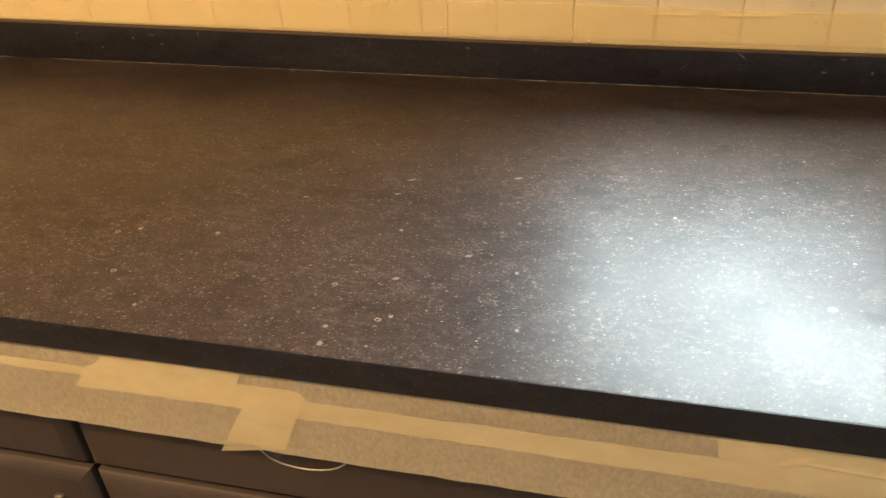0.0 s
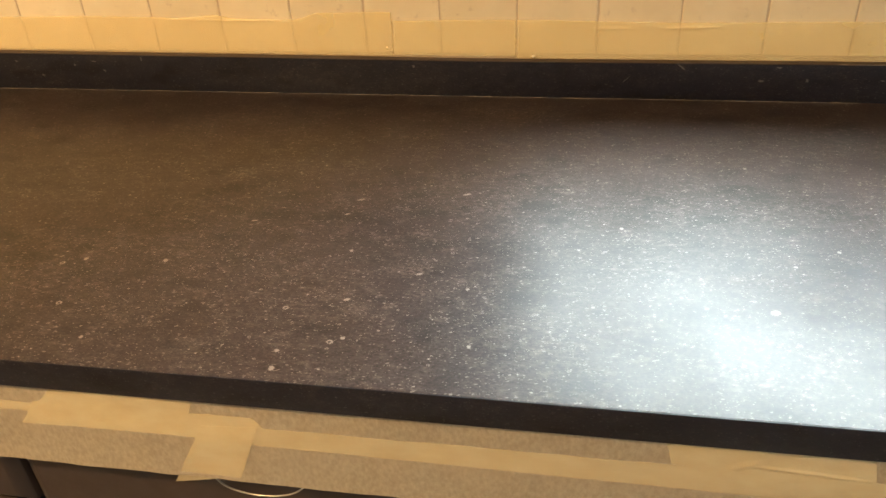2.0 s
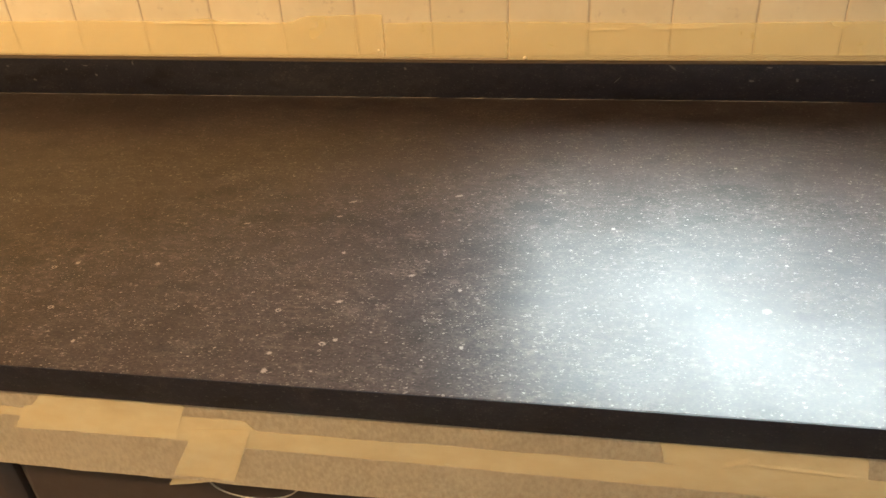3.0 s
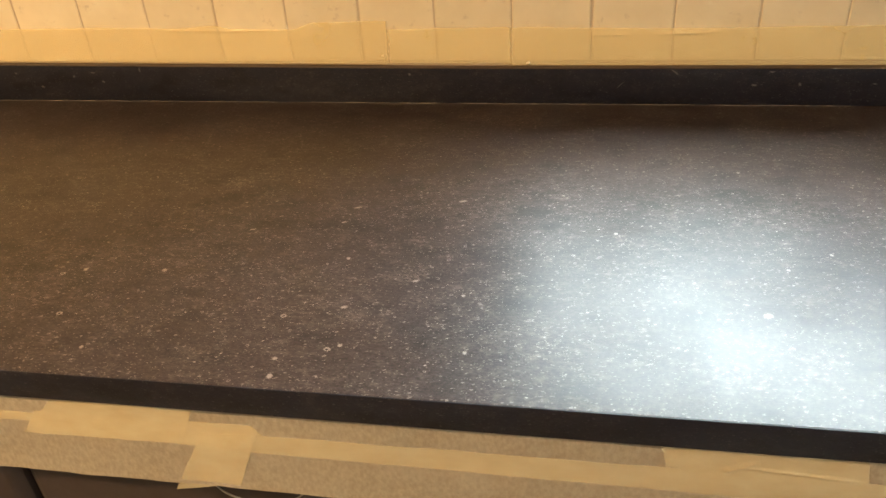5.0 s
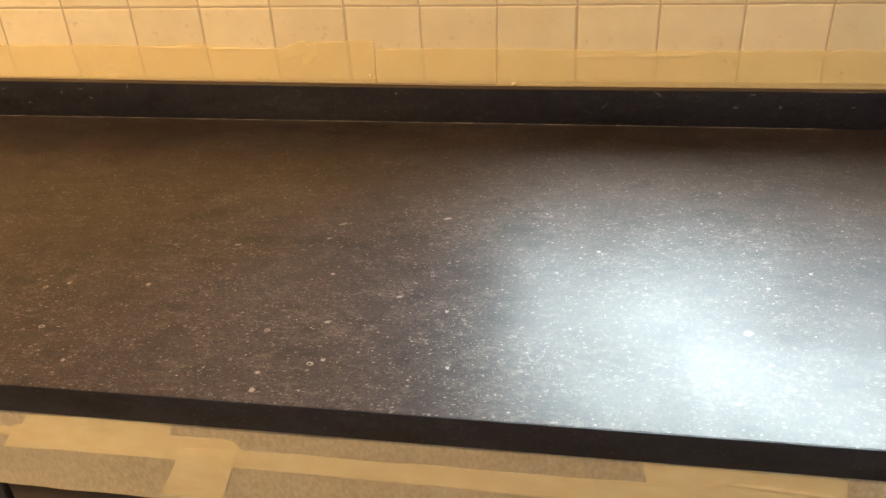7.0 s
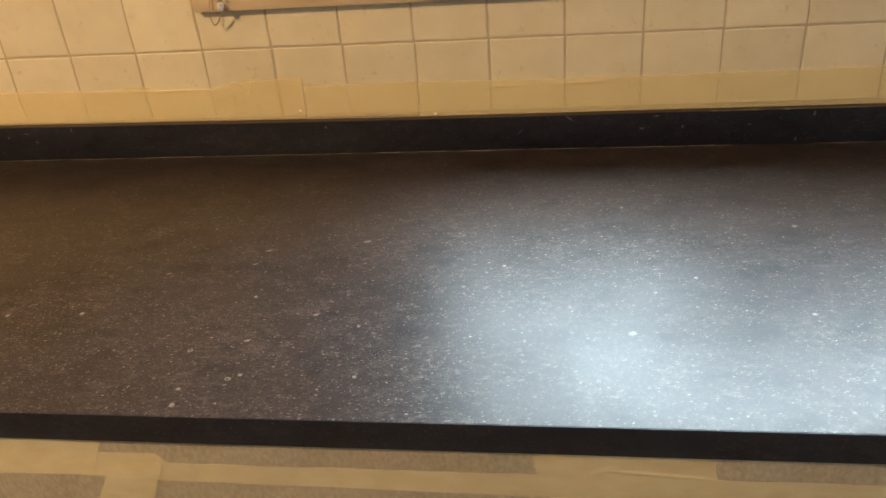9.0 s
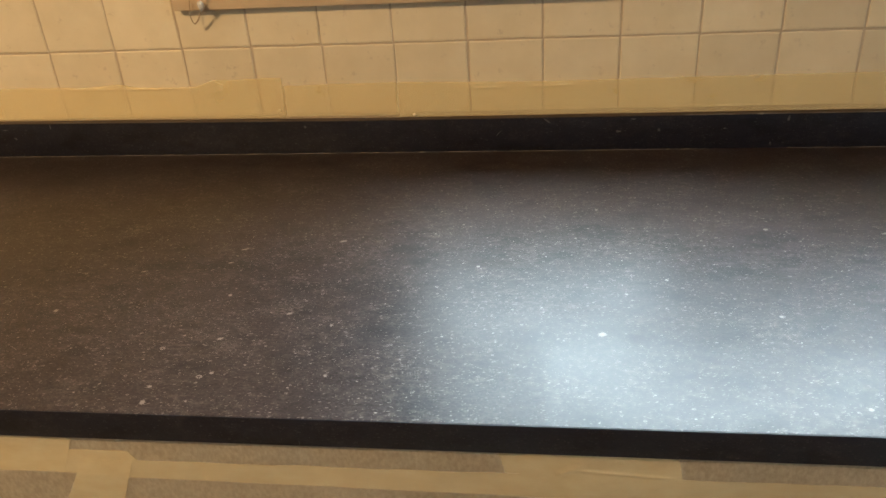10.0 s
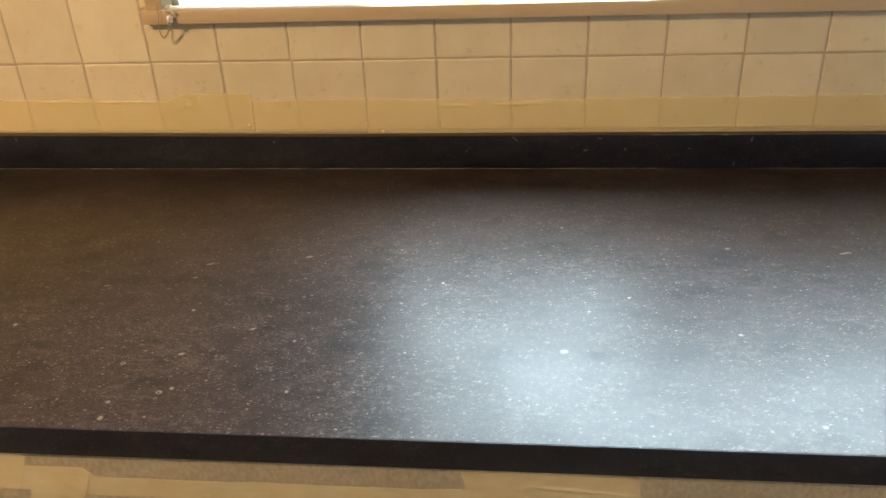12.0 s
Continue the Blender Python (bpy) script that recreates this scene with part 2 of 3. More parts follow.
def see_through(name, a, b, opaque, scale=40, stretch=(1, 1, 1)):
    """Thin crepe tape or paper, through which what lies below still shows."""
    n = Nodes(name)
    vec = n.coords(stretch)
    f = n.remap(n.noise(scale, 6, vec), 0.3, 0.7)
    g = n.noise(scale * 9, 4, vec)
    col = n.mix(f, a, b)
    n.bump(n.math("ADD", g, n.math("MULTIPLY", f, 0.7)), 0.35, 0.0006)
    n.set(Base_Color=col, Roughness=0.62)
    tr = n.add("ShaderNodeBsdfTransparent")
    mx = n.add("ShaderNodeMixShader")
    n.put(mx.inputs[0], n.remap(f, 0, 1, opaque - 0.03, opaque + 0.03))
    n.t.links.new(tr.outputs[0], mx.inputs[1])
    n.t.links.new(n.bsdf.outputs[0], mx.inputs[2])
    n.t.links.new(mx.outputs[0], n.out.inputs["Surface"])
    return n.mat


def pane_glass():
    n = Nodes("window_glass")
    tr = n.add("ShaderNodeBsdfTransparent")
    gl = n.add("ShaderNodeBsdfGlossy")
    gl.inputs["Roughness"].default_value = 0.02
    mx = n.add("ShaderNodeMixShader")
    mx.inputs[0].default_value = 0.05
    n.t.links.new(tr.outputs[0], mx.inputs[1])
    n.t.links.new(gl.outputs[0], mx.inputs[2])
    n.t.links.new(mx.outputs[0], n.out.inputs["Surface"])
    return n.mat


def daylight():
    """The bright hazy sky over the garden."""
    n = Nodes("bright_sky")
    em = n.add("ShaderNodeEmission")
    col = n.mix(n.remap(n.noise(0.25, 3), 0.35, 0.65), (0.78, 0.97, 1.0), (0.88, 1.0, 0.99))
    n.put(em.inputs["Color"], col)
    c = n.add("ShaderNodeTexCoord")
    sx = n.add("ShaderNodeSeparateXYZ")
    n.t.links.new(c.outputs["Object"], sx.inputs[0])
    rise = n.remap(sx.outputs[2], 3.5, 14.0)
    n.put(em.inputs["Strength"], n.math("ADD", SKY * 0.08, n.math("MULTIPLY", n.math("POWER", rise, 2.5), SKY * 3.4)))
    n.t.links.new(em.outputs[0], n.out.inputs["Surface"])
    return n.mat


SKY = 14.0
M_LAM = laminate()
# laminate for upright faces: fewer flecks, with their dimmer, cooler light put into colour
M_LAM_SHADED = laminate("shaded_laminate", 0.18, (0.0074, 0.0077, 0.0120), (0.0122, 0.0124, 0.0190), (0.0180, 0.0182, 0.0265), 0.34, False)
# the tiles' warm reflection on the upstand's top, put into the rim's colour
M_RIM_REFLECTION = mottled("upstand_rim_reflection", (0.036, 0.023, 0.017), (0.055, 0.036, 0.026), 40, 0.5)
M_GLAZE = glaze()
M_GROUT = mottled("sandy_grout", (0.455, 0.36, 0.24), (0.52, 0.42, 0.29), 60, 0.85, 0.4)
M_TAPE = see_through("masking_tape", (0.96, 0.81, 0.48), (0.97, 0.85, 0.54), 0.35, 26, (1, 1, 2))
M_TAPE_WALL = see_through("masking_tape_on_tiles", (0.97, 0.79, 0.38), (0.97, 0.82, 0.42), 0.29, 14)
M_PAPER = see_through("masking_paper", (0.365, 0.308, 0.212), (0.47, 0.402, 0.285), 0.95, 300, (1, 1, 0.6))
M_FRONT = mottled("dark_brown_lacquer", (0.048, 0.034, 0.030), (0.060, 0.044, 0.038), 7, 0.52, 0.08)
M_CARCASS = mottled("carcass_board", (0.02, 0.018, 0.017), (0.03, 0.027, 0.025), 9, 0.6)
M_STEEL = mottled("brushed_steel", (0.50, 0.48, 0.45), (0.60, 0.58, 0.55), 90, 0.36)
M_STEEL.node_tree.nodes["Principled BSDF"].inputs["Metallic"].default_value = 1.0
M_KIT = mottled("old_sealant", (0.16, 0.135, 0.10), (0.28, 0.24, 0.19), 120, 0.6, 0.3)
M_WOOD = mottled("pale_wood", (0.46, 0.345, 0.205), (0.56, 0.43, 0.27), 16, 0.45, 0.15, 0.001, (0.12, 1, 1))
M_WHITE = mottled("white_paint", (0.74, 0.76, 0.72), (0.82, 0.83, 0.80), 8, 0.4)
M_PLASTER = mottled("plaster", (0.74, 0.73, 0.70), (0.80, 0.79, 0.76), 5, 0.85)
M_FLOOR = mottled("floor_tile", (0.20, 0.17, 0.14), (0.28, 0.24, 0.20), 4, 0.5)
M_STONE = mottled("pale_stone", (0.62, 0.64, 0.58), (0.76, 0.78, 0.72), 12, 0.55)
M_SOIL = mottled("garden_ground", (0.16, 0.17, 0.10), (0.26, 0.27, 0.18), 3, 0.9)
M_TAPE_CRUMB = mottled("dried_glue", (0.74, 0.64, 0.46), (0.80, 0.70, 0.52), 90, 0.5)
M_APPLIANCE = mottled("grey_appliance_front", (0.24, 0.24, 0.255), (0.29, 0.29, 0.305), 6, 0.4)
M_BLIND = mottled("blind_cloth", (0.30, 0.27, 0.23), (0.35, 0.32, 0.28), 20, 0.8)
M_NET = see_through("net_cloth", (0.62, 0.68, 0.74), (0.70, 0.75, 0.80), 0.46, 30)
M_GLASS = pane_glass()
M_SKY = daylight()
nc = Nodes("cut_glass")
M_CRYSTAL = nc.set(Base_Color=(0.95, 0.95, 0.92), Roughness=0.05, IOR=1.55, Transmission_Weight=0.45)
M_CORD_SHADOW = mottled("cord_and_shadow_loop", (0.40, 0.29, 0.17), (0.48, 0.36, 0.22), 80, 0.7)


# ---- building helpers ----
def part(name, bm, material, parent=None, label=""):
    """Links a bmesh as one mesh object, under a thing if one is given."""
    me = bpy.data.meshes.new(name)
    bm.to_mesh(me)
    bm.free()
    me.materials.append(material)
    ob = new(name, me)
    if parent:
        ob.parent = parent
    if label:
        tagged(ob, label)
    return ob


def thing(name, at, label, category, group="", kind=""):
    ob = new(name)
    ob.location = at
    ob.empty_display_size = 0.02
    return tagged(ob, label, category, group, kind)


def box_into(bm, lo, hi, bevel=0.0, seg=2):
    made = bmesh.ops.create_cube(bm, size=1.0)["verts"]
    for v in made:
        v.co = Vector([(a + b) / 2 + c * (b - a) for a, b, c in zip(lo, hi, v.co)])
    if bevel:
        edges = {e for v in made for e in v.link_edges}
        bmesh.ops.bevel(bm, geom=list(edges), offset=bevel, segments=seg, profile=0.6, affect="EDGES")
    return bm


def box(lo, hi, bevel=0.0, seg=2):
    return box_into(bmesh.new(), lo, hi, bevel, seg)


def smooth(ob, angle=40):
    for p in ob.data.polygons:
        p.use_smooth = True
    ob.data.set_sharp_from_angle(angle=radians(angle))
    return ob


def tube(points, radius, sides=8, closed_ends=True):
    """A round bar along points; radius may be a number or a list."""
    bm = bmesh.new()
    pts = [Vector(p) for p in points]
    rings = []
    for i, p in enumerate(pts):
        d = (pts[min(i + 1, len(pts) - 1)] - pts[max(i - 1, 0)]).normalized()
        side = d.cross(Vector((0, 0, 1)) if abs(d.z) < 0.9 else Vector((0, 1, 0))).normalized()
        up = side.cross(d)
        r = radius[i] if isinstance(radius, list) else radius
        rings.append([bm.verts.new(p + r * (math.cos(a) * side + math.sin(a) * up)) for a in [2 * math.pi * k / sides for k in range(sides)]])
    for a, b in zip(rings, rings[1:]):
        for k in range(sides):
            bm.faces.new((a[k], a[(k + 1) % sides], b[(k + 1) % sides], b[k]))
    if closed_ends:
        bm.faces.new(rings[0][::-1])
        bm.faces.new(rings[-1])
    bmesh.ops.recalc_face_normals(bm, faces=bm.faces)
    return bm


def knot_height(knots, x):
    for (xa, za), (xb, zb) in zip(knots, knots[1:]):
        if x <= xb:
            k = min(1.0, max(0.0, (x - xa) / (xb - xa)))
            return za + (zb - za) * k * k * (3 - 2 * k)
    return knots[-1][1]


def fold(x, z, x0, z0, x1, z1, w):
    """Profile, 0 to 1, of a fold along a line, dying out at both ends."""
    dx, dz = x1 - x0, z1 - z0
    k = ((x - x0) * dx + (z - z0) * dz) / (dx * dx + dz * dz)
    if not 0 < k < 1:
        return 0.0
    off = (x - x0 - k * dx) ** 2 + (z - z0 - k * dz) ** 2
    return math.exp(-off / (w * w)) * min(1.0, 5 * k, 5 * (1 - k))


def sheet(corners, y, nx, nz, thick=0.0002, wave=0.0008, ragged=0.0006, seed=0.0, curl=0.0, wseed=0.0, creases=(), upper=None):
    """A thin hanging sheet between four (x, z) corners (top left, top right, bottom right, bottom left), a little wavy, with uneven edges.
    creases: raised folds (x0, z0, x1, z1, height, half width); upper: (x, z) knots that the upper edge follows."""
    bm = bmesh.new()
    tl, tr, br, bl = [Vector((c[0], 0, c[1])) for c in corners]
    layers = []
    for back in (0, 1):
        grid = []
        for j in range(nz + 1):
            v = j / nz
            line = []
            for i in range(nx + 1):
                u = i / nx
                head = tl * (1 - u) + tr * u
                if upper:
                    head.z = knot_height(upper, head.x)
                p = head * (1 - v) + (bl * (1 - u) + br * u) * v
                if j in (0, nz):
                    p.z += ragged * noise.noise((p.x * 38, seed, j * 7.0)) + 0.4 * ragged * noise.noise((p.x * 210, seed + 3, j))
                if i in (0, nx):
                    p.x += 1.6 * ragged * noise.noise((i * 3.0, seed + 9, p.z * 220))
                p.y = y + wave * noise.noise((p.x * 17, wseed, p.z * 26)) - curl * max(0.0, v - 0.75) ** 2 + back * thick
                p.y -= sum(h * fold(p.x, p.z, x0, z0, x1, z1, w) for x0, z0, x1, z1, h, w in creases)
                line.append(bm.verts.new(p))
            grid.append(line)
        layers.append(grid)
    f, b = layers
    for j in range(nz):
        for i in range(nx):
            bm.faces.new((f[j][i], f[j + 1][i], f[j + 1][i + 1], f[j][i + 1]))
            bm.faces.new((b[j][i], b[j][i + 1], b[j + 1][i + 1], b[j + 1][i]))
    rim = [(0, i) for i in range(nx + 1)] + [(j, nx) for j in range(1, nz + 1)] + [(nz, i) for i in range(nx - 1, -1, -1)] + [(j, 0) for j in range(nz - 1, 0, -1)]
    for (a, c), (d, e) in zip(rim, rim[1:] + rim[:1]):
        bm.faces.new((f[a][c], f[d][e], b[d][e], b[a][c]))
    bmesh.ops.recalc_face_normals(bm, faces=bm.faces)
    return bm


# ---- the room ----
X0, X1, Y0, YB, ZC = -1.70, 2.40, -2.30, 0.5890, 2.50
WX0, WX1, WZ0, WZ1 = -0.090, 1.55, 1.112, 2.42

tagged(part("floor", box((X0, Y0, -0.05), (X1, 0.90, 0.0)), M_FLOOR), "dark tiled kitchen floor below the cabinets", "floor", kind="structure")
tagged(part("ceiling", box((X0, Y0, ZC), (X1, 0.90, ZC + 0.1)), M_PLASTER), "plain plastered kitchen ceiling", "ceiling", kind="structure")
tagged(part("wall_west", box((X0 - 0.1, Y0, 0), (X0, 0.90, ZC)), M_PLASTER), "plain plastered wall at the worktop's end", "wall", kind="structure")
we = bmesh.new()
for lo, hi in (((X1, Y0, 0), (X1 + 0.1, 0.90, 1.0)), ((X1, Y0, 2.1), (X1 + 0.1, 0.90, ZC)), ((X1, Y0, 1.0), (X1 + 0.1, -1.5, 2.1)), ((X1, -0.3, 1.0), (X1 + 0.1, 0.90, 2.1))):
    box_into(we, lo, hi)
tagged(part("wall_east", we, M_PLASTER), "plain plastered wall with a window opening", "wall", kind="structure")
tagged(part("wall_south", box((X0, Y0 - 0.1, 0), (X1, Y0, ZC)), M_PLASTER), "plain plastered wall behind the cook", "wall", kind="structure")

wb = bmesh.new()
box_into(wb, (X0, YB, 0), (X1, 0.72, WZ0 - 0.02))
box_into(wb, (X0, YB, WZ0 - 0.02), (WX0, 0.72, ZC))
box_into(wb, (WX1, YB, WZ0 - 0.02), (X1, 0.72, ZC))
box_into(wb, (WX0, YB, WZ0 - 0.02), (WX1, 0.606, WZ0 - 0.0005))
box_into(wb, (WX0, YB, WZ1), (WX1, 0.72, ZC))
wall_back = tagged(part("wall_north", wb, M_GROUT), "kitchen wall with beige square tiles and sandy grout", "wall", kind="structure")

# ---- window with pale wooden frame ----
window = thing("window_1", (0, 0.6, WZ0), "pale wooden kitchen window above the tiled splashback", "window", kind="structure")


def window_part(name, bm, mat, label=""):
    ob = part(name, bm, mat, None, label)
    ob.parent = window
    ob.matrix_parent_inverse = Matrix.Translation((0, -0.6, -WZ0))
    return smooth(ob)


window_part("window_sill", box((WX0 - 0.005, 0.574, 1.1135), (WX1, 0.606, 1.1325), 0.0022), M_WOOD, "narrow pale wooden sill strip")
window_part("frame", box((WX0, 0.6065, 1.100), (WX1, 0.650, 1.112), 0.002), M_WHITE)
window_part("jamb", box((WX0 + 0.001, 0.580, 1.1325), (WX0 + 0.024, 0.660, WZ1), 0.002), M_WOOD)
window_part("jamb", box((WX1 - 0.030, 0.580, 1.1325), (WX1 - 0.001, 0.660, WZ1), 0.002), M_WOOD)
window_part("head", box((WX0 + 0.024, 0.580, WZ1 - 0.04), (WX1 - 0.030, 0.660, WZ1 - 0.001), 0.002), M_WOOD)
window_part("mullion", box((0.338, 0.607, 1.1125), (0.366, 0.660, WZ1 - 0.04), 0.003), M_WOOD)
window_part("stile", box((WX0 + 0.0245, 0.612, 1.1125), (WX0 + 0.036, 0.650, WZ1 - 0.04), 0.002), M_STEEL, "grey metal strip beside the pane")
for a, b in ((WX0 + 0.0365, 0.337), (0.367, WX1 - 0.031)):
    window_part("pane", box((a, 0.628, 1.1125), (b, 0.632, WZ1 - 0.0405)), M_GLASS).visible_shadow = False
tagged(part("outer_sill", box((WX0 - 0.1, 0.6605, 1.045), (WX1 + 0.1, 1.02, 1.0915), 0.004), M_STONE), "pale stone sill outside the window", "sill", kind="structure")

# ---- outside ----
tagged(part("ground", box((-30, 0.87, -0.3), (30, 40, -0.02)), M_SOIL), "garden ground outside the window", "ground", kind="structure")
tagged(part("backdrop", box((-14, 11.9, -0.02), (16, 12, 42)), M_SKY), "bright hazy sky behind the garden", "sky", kind="structure")


# ---- roller blind on small pane, short net on far one: unseen, added to shape reflections ----
# the blind's right edge sets where the worktop's highlight begins
blind = thing("unseen_blind", (0.13, 0.596, 2.36), "plain grey-beige roller blind, unseen, added to darken the window's reflection", "blind")
for o in (part("fabric", sheet([(-0.070, 2.36), (0.222, 2.36), (0.222, 1.156), (-0.070, 1.156)], 0.598, 24, 30, 0.0006, 0.0015, 0.0, 31), M_BLIND),
          smooth(part("bottom_bar", box((-0.071, 0.594, 1.147), (0.223, 0.602, 1.158), 0.002), M_WHITE)),
          smooth(part("roller", tube([(-0.072, 0.598, 2.360), (0.224, 0.598, 2.360)], 0.009, 14), M_WHITE))):
    o.parent, o.matrix_parent_inverse = blind, Matrix.Translation((-0.13, -0.596, -2.36))


NET_TOP = 1.455


def unseen_net(a, b, k):
    """A pleated sheer cloth, out of view, added to dim part of the window's reflection."""
    bm = bmesh.new()
    rows = []
    for j in range(13):
        z = NET_TOP - (NET_TOP - 1.150) * j / 12
        rows.append([bm.verts.new((a + (b - a) * i / k, 0.596 + 0.006 * math.sin(i * 0.55 + 0.4 * math.sin(i * 0.09)) + 0.001 * noise.noise((i * 0.1, j * 0.4, 2)), z)) for i in range(k + 1)])
    for p, q in zip(rows, rows[1:]):
        for i in range(k):
            bm.faces.new((p[i], q[i], q[i + 1], p[i + 1]))
    ob = tagged(smooth(part("unseen_net", bm, M_NET), 180), "short sheer white net curtain, unseen, added to dim the window's reflection", "curtain")
    ob.modifiers.new("thickness", "SOLIDIFY").thickness = 0.0003
    return ob


# net and rod are added out of view; they dim the highlight's right side
unseen_net(0.600, 1.515, 240)
tagged(smooth(part("unseen_rod", tube([(0.372, 0.6005, NET_TOP + 0.003), (1.5185, 0.6005, NET_TOP + 0.003)], 0.003, 10), M_WHITE)), "thin white rod, unseen, added to hold the short net curtain", "curtain rod")

# ---- worktop, upstand, sealant ----
top = thing("worktop", (0, 0.3, 0.9), "near-black stone-look laminate worktop with pale flecks and worn sheen", "worktop")
inv_top = Matrix.Translation((0, -0.3, -0.9))
slab = smooth(part("slab", box((X0 + 0.001, 0.0012, 0.869), (X1 - 0.001, 0.5888, 0.9), 0.0004, 2), M_LAM))
edging = smooth(part("edge_strip", box((X0 + 0.001, 0.0, 0.8692), (X1 - 0.001, 0.0011, 0.8998), 0.0004, 2), M_LAM_SHADED, None, "thin dark laminate front edge with small chips"))
for o in (slab, edging):
    o.parent, o.matrix_parent_inverse = top, inv_top

def upstand_strip(lo, hi, bevel, seg):
    """A strip whose upper edge climbs a little towards the cooker end."""
    bm = box(lo, hi, bevel, seg)
    bmesh.ops.bisect_plane(bm, geom=bm.verts[:] + bm.edges[:] + bm.faces[:], plane_co=(0.15, 0, 0), plane_no=(1, 0, 0))
    for v in bm.verts:
        if v.co.z > 0.93 and v.co.x < 0.15:
            v.co.z += 0.0076 * (0.15 - v.co.x)
    return bm


upstand = thing("upstand", (0, 0.58, 0.9), "low dark laminate upstand with white paint chips", "upstand")
for o in (part("face_board", upstand_strip((X0 + 0.001, 0.574, 0.9), (X1 - 0.001, 0.5850, 0.9494), 0.0009, 2), M_LAM_SHADED),
          part("top_rim", upstand_strip((X0 + 0.001, 0.5744, 0.9495), (X1 - 0.001, 0.5850, 0.9502), 0.0003, 1), M_RIM_REFLECTION, None, "top edge of the upstand, coloured brown like a reflection of the tiles")):
    smooth(o).parent, o.matrix_parent_inverse = upstand, Matrix.Translation((0, -0.58, -0.9))


def sealant(a, b, y=0.5735, z=0.9004):
    """A thin, uneven bead along the foot of the upstand, or along its top."""
    k = int((b - a) / 0.004)
    pts, rad = [], []
    for i in range(k + 1):
        x = a + (b - a) * i / k
        pts.append((x, y + 0.0003 * noise.noise((x * 60, 1, 0)), z + 0.0003 * noise.noise((x * 90, 5, 0))))
        rad.append(max(0.00010, 0.00024 + 0.0004 * noise.noise((x * 30, 8, 0)) + 0.0034 * max(0.0, noise.noise((x * 75, 2, 0)) - 0.30)))
    return tagged(smooth(part("sealant_bead", tube(pts, rad, 6), M_KIT)), "thin uneven line of old pale sealant along the upstand", "sealant", "sealant along the upstand")


sealant(-1.10, -0.652)
sealant(-0.586, 0.632)
sealant(0.739, 1.50)
sealant(0.60, 1.40, 0.5744, 0.9501)

# ---- masking tape on the tiles ----
def wall_tape(corners, y, seed, nx, upper, creases=()):
    return tagged(part("masking_tape", sheet(corners, y, nx, 40, 0.00012, 0.0002, 0.0010, seed, creases=creases, upper=upper), M_TAPE_WALL),
                  "strip of yellowish masking tape stuck along the lowest tiles", "tape", "tape on the tiles")


wall_tape([(-1.30, 1.006), (0.037, 1.012), (0.035, 0.9522), (-1.30, 0.9622)], 0.5856, 1.0, 300,
          [(-1.30, 1.004), (-0.52, 1.005), (-0.41, 1.006), (-0.26, 1.004), (-0.21, 1.0075), (-0.178, 1.0025), (-0.097, 1.0015), (-0.062, 1.0105), (0.037, 1.012)],
          ((-0.30, 1.001, -0.09, 0.9995, 0.0014, 0.0016), (-0.20, 0.9985, -0.13, 1.002, 0.0012, 0.0014), (-0.62, 0.990, -0.56, 0.962, 0.0016, 0.002), (-0.10, 0.985, -0.055, 0.996, 0.0008, 0.002)))
wall_tape([(0.0385, 1.000), (0.2015, 1.0015), (0.2015, 0.9525), (0.0365, 0.9530)], 0.5860, 2.0, 60, [(0.0385, 0.9998), (0.10, 1.0010), (0.2015, 1.0016)])
wall_tape([(0.2025, 1.002), (1.50, 1.002), (1.50, 0.9506), (0.2025, 0.9506)], 0.5854, 3.0, 300,
          [(0.2025, 1.0014), (0.42, 0.9985), (0.664, 1.000), (0.90, 1.0012), (1.50, 1.0015)],
          ((0.290, 0.9905, 0.362, 0.9912, 0.0016, 0.0016), (0.376, 0.9908, 0.470, 0.9938, 0.0022, 0.0018), (0.58, 0.958, 0.80, 0.9575, 0.0010, 0.0022)))


def crumb(x, z, size):
    bm = bmesh.new()
    bmesh.ops.create_icosphere(bm, subdivisions=2, radius=size)
    for v in bm.verts:
        v.co = Vector((v.co.x * 1.3, v.co.y * 0.6, v.co.z)) * (1 + 0.25 * noise.noise(v.co * 900)) + Vector((x, 0.5852, z))
    tagged(smooth(part("glue_crumb", bm, M_TAPE_CRUMB), 180), "tiny pale crumb of dried glue on the tape", "crumb", "crumbs on the tape")


crumb(0.028, 0.964, 0.0016)
crumb(0.225, 0.9535, 0.0020)

# ---- masking paper and tape under the worktop's front ----
YP = 0.0048
tagged(part("masking_paper", sheet([(-1.18, 0.8685), (1.28, 0.8685), (1.28, 0.7675), (-1.18, 0.7690)], YP, 420, 14, 0.00015, 0.0010, 0.0010, 6.0, 0.02), M_PAPER),
       "long strip of greyish brown masking paper hanging below the worktop's edge", "paper")


def front_tape(corners, lift, seed, label, nx=30, nz=8, creases=()):
    ob = tagged(part("masking_tape", sheet(corners, YP - 0.00022 * lift, nx, nz, 0.00012, 0.0010, 0.0009, seed, creases=creases), M_TAPE), label, "tape", "tape on the masking paper")
    return ob


front_tape([(-0.020, 0.8393), (1.23, 0.8435), (1.23, 0.8070), (-0.022, 0.8178)], 1, 11, "long narrow strip of cream masking tape along the paper", 240)
front_tape([(-1.08, 0.8540), (-0.150, 0.8445), (-0.165, 0.8348), (-1.08, 0.8290)], 1, 12, "thin strip of cream masking tape along the paper", 160)
strip = front_tape([(-0.176, 0.8480), (0.0350, 0.8508), (0.0290, 0.8185), (-0.192, 0.8250)], 2, 16, "strip of cream masking tape ending in a folded corner", 40)
